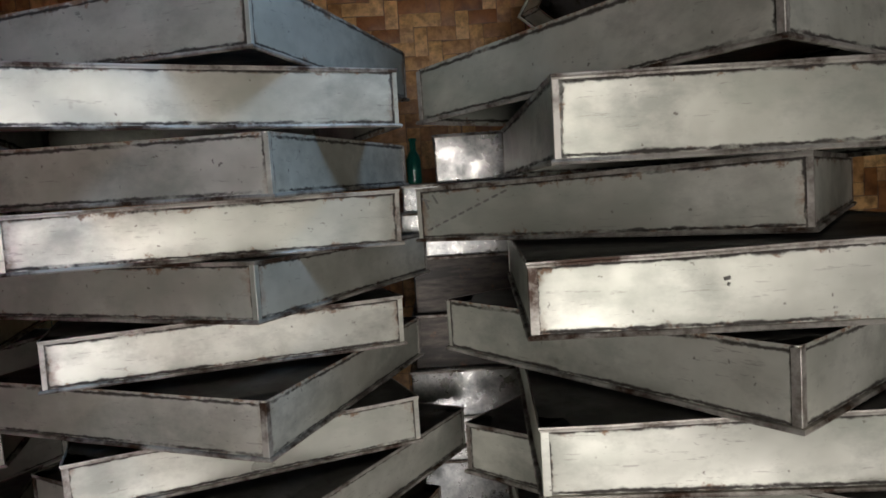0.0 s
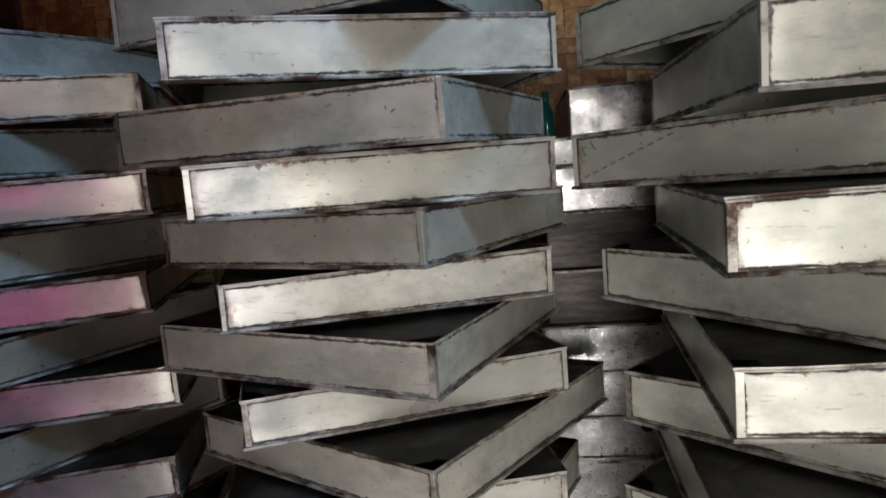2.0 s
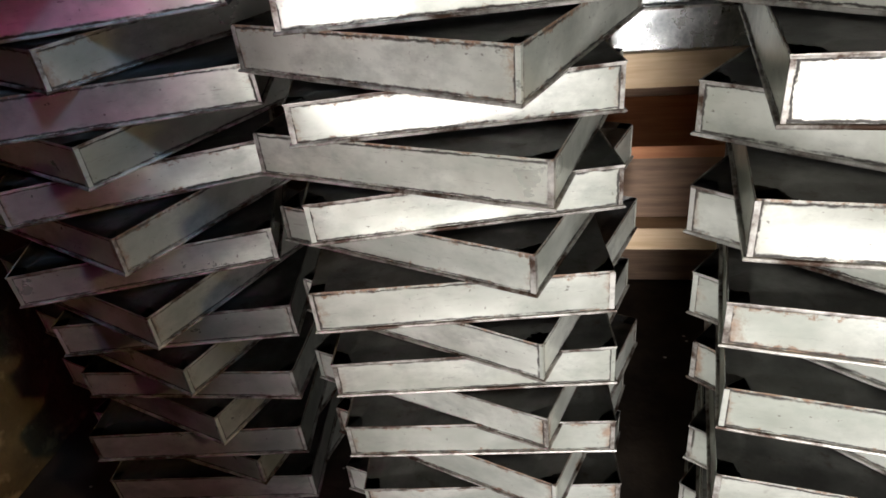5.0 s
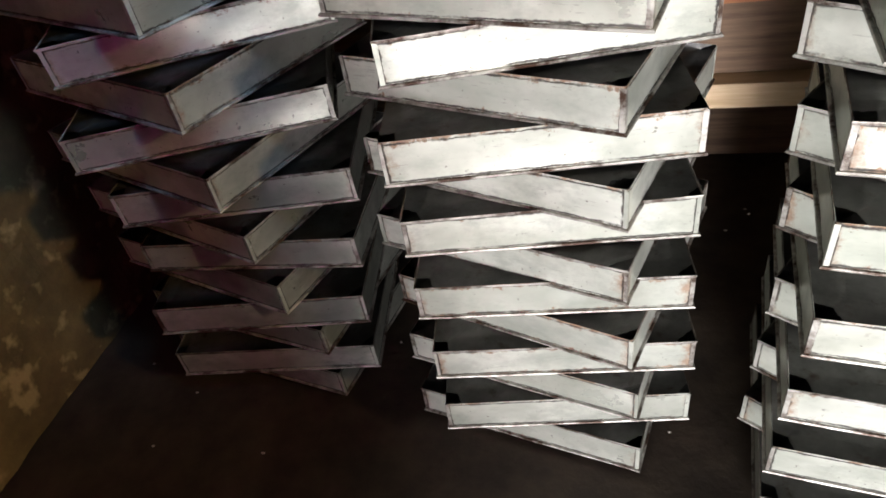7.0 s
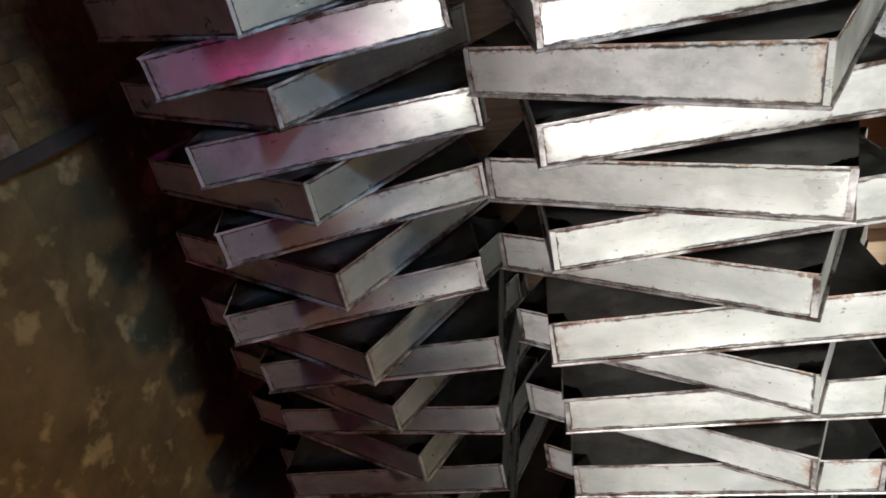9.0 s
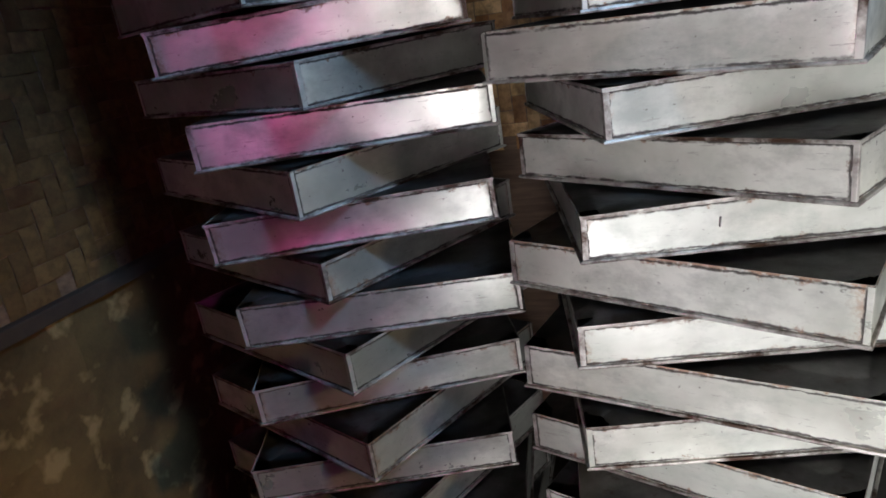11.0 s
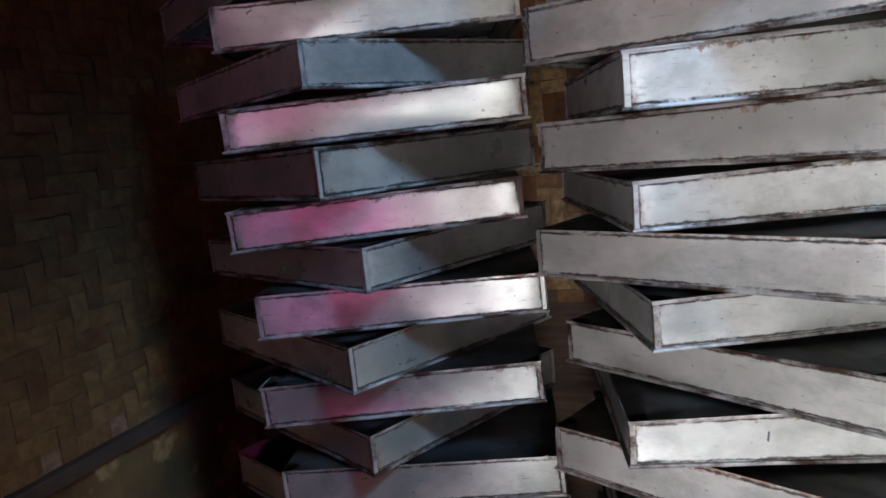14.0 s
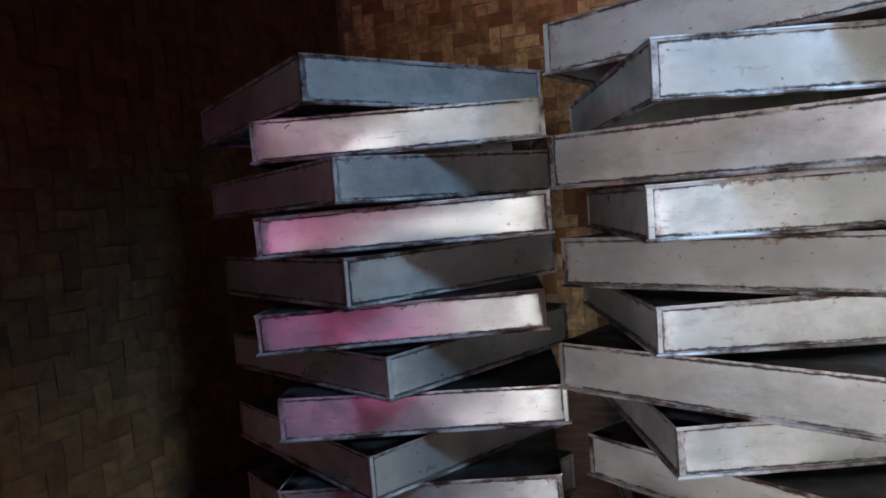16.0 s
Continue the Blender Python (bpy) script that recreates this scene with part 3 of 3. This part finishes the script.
def mark(tray, name, pieces, label):
    """Strokes on the front of a tray, each from (x, z) to (x, z), so wide."""
    bm = bmesh.new()
    y = -DEEP / 2 - 0.0026
    for x0, z0, x1, z1, wide in pieces:
        run = math.hypot(x1 - x0, z1 - z0)
        nx, nz = -(z1 - z0) / run * wide / 2, (x1 - x0) / run * wide / 2
        vs = [bm.verts.new((x, yy, z)) for yy in (y, y + 0.0024) for x, z in ((x0 - nx, z0 - nz), (x1 - nx, z1 - nz), (x1 + nx, z1 + nz), (x0 + nx, z0 + nz))]
        for q in ((0, 1, 2, 3), (7, 6, 5, 4), (0, 4, 5, 1), (1, 5, 6, 2), (2, 6, 7, 3), (3, 7, 4, 0)):
            bm.faces.new([vs[i] for i in q])
    part(name, bm, STROKE, tray, label)


mark(scribbled_tray, "scribble", [(-0.205 + 0.012 * i, 0.014 + 0.0045 * i, -0.198 + 0.012 * i, 0.0165 + 0.0045 * i, 0.0022) for i in range(10)] + [(-0.212, 0.054, -0.200, 0.050, 0.0016), (-0.207, 0.052, -0.202, 0.040, 0.0016), (-0.195, 0.058, -0.188, 0.047, 0.0013)], "dashed dark pen strokes")
mark(ticked_tray, "pen_tick", [(-0.062, 0.029, -0.061, 0.041, 0.0014)], "short dark pen stroke")
mark(smudged_tray, "dark_smudge", [(-0.061, 0.044, -0.056, 0.045, 0.003), (-0.058, 0.038, -0.057, 0.041, 0.0018)], "small dark smudge")

# ---- behind the stacks: a wooden shelf with larger tins on it ----
def wooden_shelf():
    shelf = tagged(new("wooden_shelf"), "rough wooden shelf of pale and reddish planks behind the stacks", "shelf")
    def plank(name, mat, *c):
        part(name, box(*c, 0.003), mat, shelf)
    plank("top_plank", PALE_WOOD, -0.40, 1.215, 0.805, 0.95, 1.66, 0.872)
    plank("back_board", OLD_WOOD, -0.38, 1.52, 0.50, 0.93, 1.54, 0.805)
    plank("middle_plank", RED_WOOD, -0.40, 1.225, 0.655, 0.95, 1.52, 0.682)
    plank("front_board", OLD_WOOD, -0.38, 1.26, 0.50, 0.93, 1.28, 0.655)
    plank("bottom_plank", PALE_WOOD, -0.40, 1.215, 0.445, 0.95, 1.56, 0.498)
    for x in (-0.39, 0.90):
        for y in (1.24, 1.58):
            plank("leg", OLD_WOOD, x, y, 0.0, x + 0.045, y + 0.045, 0.445)
    return shelf


def large_tin(x, y, z, wide, deep, high, holed=False, label="larger grey zinc tin stacked on the wooden shelf", mat=None):
    tin = tagged(new("large_tin"), label, "tin", "tins on the shelf")
    bm = bmesh.new()
    near, far = bm.loops.layers.uv.new("near"), bm.loops.layers.uv.new("far")
    box(-wide / 2, 0, 0, wide / 2, deep, high, 0.003, bm)
    for f in bm.faces:
        for l in f.loops:
            c = l.vert.co
            l[near].uv, l[far].uv = (c.x + wide / 2, c.z), (wide / 2 - c.x, high - c.z)
    part("body", bm, mat or OLD_TIN, tin)
    part("rim", box(-wide / 2 - 0.003, -0.004, high - 0.006, wide / 2 + 0.003, deep + 0.003, high - 0.001, 0.0015), LIP, tin)
    if holed:
        # no opening is cut: a near-black disc paints the hole's shade
        hole = bmesh.new()
        bmesh.ops.create_cone(hole, segments=24, radius1=0.012, radius2=0.012, depth=0.004, cap_ends=True, matrix=pose(-0.05, -0.0005, high * 0.72, 90))
        part("hole", hole, HOLE_SHADE, tin, "round dark disc painted as the shade in a hole")
    tin.matrix_world = pose(x, y, z)
    return tin


wooden_shelf()
z = 0.872
for high, shift, holed in ((0.080, 0.0, False), (0.083, 0.012, True), (0.088, 0.005, False), (0.090, 0.0, False), (0.104, 0.01, None), (0.107, 0.016, None), (0.084, 0.0, False), (0.050, 0.006, False)):
    if holed is None:
        large_tin(0.14 + shift, 1.225 + shift, z, 0.44, 0.42, high, label="near-black rust-spotted zinc tin stacked on the wooden shelf", mat=BLACK_TIN)
    else:
        large_tin(0.14 + shift, 1.225 + shift, z, 0.44, 0.42, high, holed)
    z += high + 0.001
large_tin(0.20, 1.225, z, 0.42, 0.42, 0.087, label="rust-topped zinc tin on top of the shelf's tins")
TIN_TOP = z + 0.087


def green_bottle():
    profile = ((0.0, 0.0), (0.012, 0.0), (0.0135, 0.004), (0.0135, 0.045), (0.006, 0.062), (0.006, 0.078), (0.0075, 0.079), (0.0075, 0.084), (0.0, 0.084))
    bm = bmesh.new()
    rows = [[bm.verts.new((r * math.cos(a * math.pi / 10), r * math.sin(a * math.pi / 10), h)) for a in range(20)] for r, h in profile[1:-1]]
    for a, b in zip(rows, rows[1:]):
        for i in range(20):
            bm.faces.new((a[i], a[(i + 1) % 20], b[(i + 1) % 20], b[i]))
    bm.faces.new(rows[0][::-1])
    bm.faces.new(rows[-1])
    ob = part("green_bottle", bm, GREEN_GLASS, smooth=True)
    ob.matrix_world = pose(-0.050, 1.245, z)
    tagged(ob, "small green glass bottle standing beside the tins", "bottle")


green_bottle()


def leaning_tray():
    tray = tagged(new("leaning_tray"), "grey zinc tray leaning on edge against the bamboo wall", "tray")
    rng = random.Random(4)
    part("side_shell", tray_shell(0.07, 0, rng), ZINC, tray)
    part("top_sheet", tray_sheet(0.07, 0, rng), SHADED_TARNISH, tray, "tarnished flat sheet with shade put into its dark colour")
    part("bottom_rim", ring(((0.0, 0.0), (0.0036, 0.0), (0.0046, 0.0020), (0.0034, 0.0042), (0.0, 0.0046)), lambda u: 0.0, rng), RIM, tray)
    tray.matrix_world = pose(0.46, 1.50, TIN_TOP + 0.315, 0, 0, 24) @ pose(0, 0, 0, 90) @ pose(0, 0, 0, 0, 0, -32)


leaning_tray()


def hanging_cloth(name, mat, x0, x1, y, label):
    bm = bmesh.new()
    bmesh.ops.create_grid(bm, x_segments=30, y_segments=20, size=1, matrix=Matrix.LocRotScale((0, 0, 0), Euler((radians(90), 0, 0)), ((x1 - x0) / 2, 0.81, 1)))
    for v in bm.verts:
        v.co.y += 0.02 * math.sin(v.co.x * 40) * (1.2 - v.co.z) * 0.4
    ob = part(name, bm, mat, smooth=True)
    ob.matrix_world = pose((x0 + x1) / 2, y, 0.812)
    tagged(ob, label, "curtain")


# added out of view: backlit pink cloth for the left trays to mirror
hanging_cloth("pink_glow_cloth", PINK, -0.99, -0.35, -1.86, "added thin pink cloth, out of view, backlit to tint the left trays")

for k in range(26):
    g = bmesh.new()
    bmesh.ops.create_icosphere(g, subdivisions=1, radius=0.003)
    ob = part("grit", g, GRIT)
    rx, ry = (0.095, 1.385) if k == 0 else (random.uniform(-1.3, 0.3), random.uniform(0.2, 1.5))
    ob.matrix_world = pose(rx, ry, -0.004) @ Matrix.Diagonal((1 + random.random(), 1, 0.6, 1))
    tagged(ob, "pale speck of grit lying on the dark floor", "grit", "grit on the floor")

# ---- matting on the walls ----
weave(wall_back, (-1.45, Y1 - 0.001, 1.0), (1, 0, 0), (0, 0, 1), (0, -1, 0), 0.036, 88, 52, BAMBOO_WARM, lambda i, j: 36 <= i <= 60 and 18 <= j <= 40)
weave(wall_left, (X0 + 0.001, 1.74, 0.985), (0, -1, 0), (0, 0, 1), (1, 0, 0), 0.036, 60, 54, BAMBOO_DARK, lambda i, j: 16 <= i <= 42 and 0 <= j <= 22)
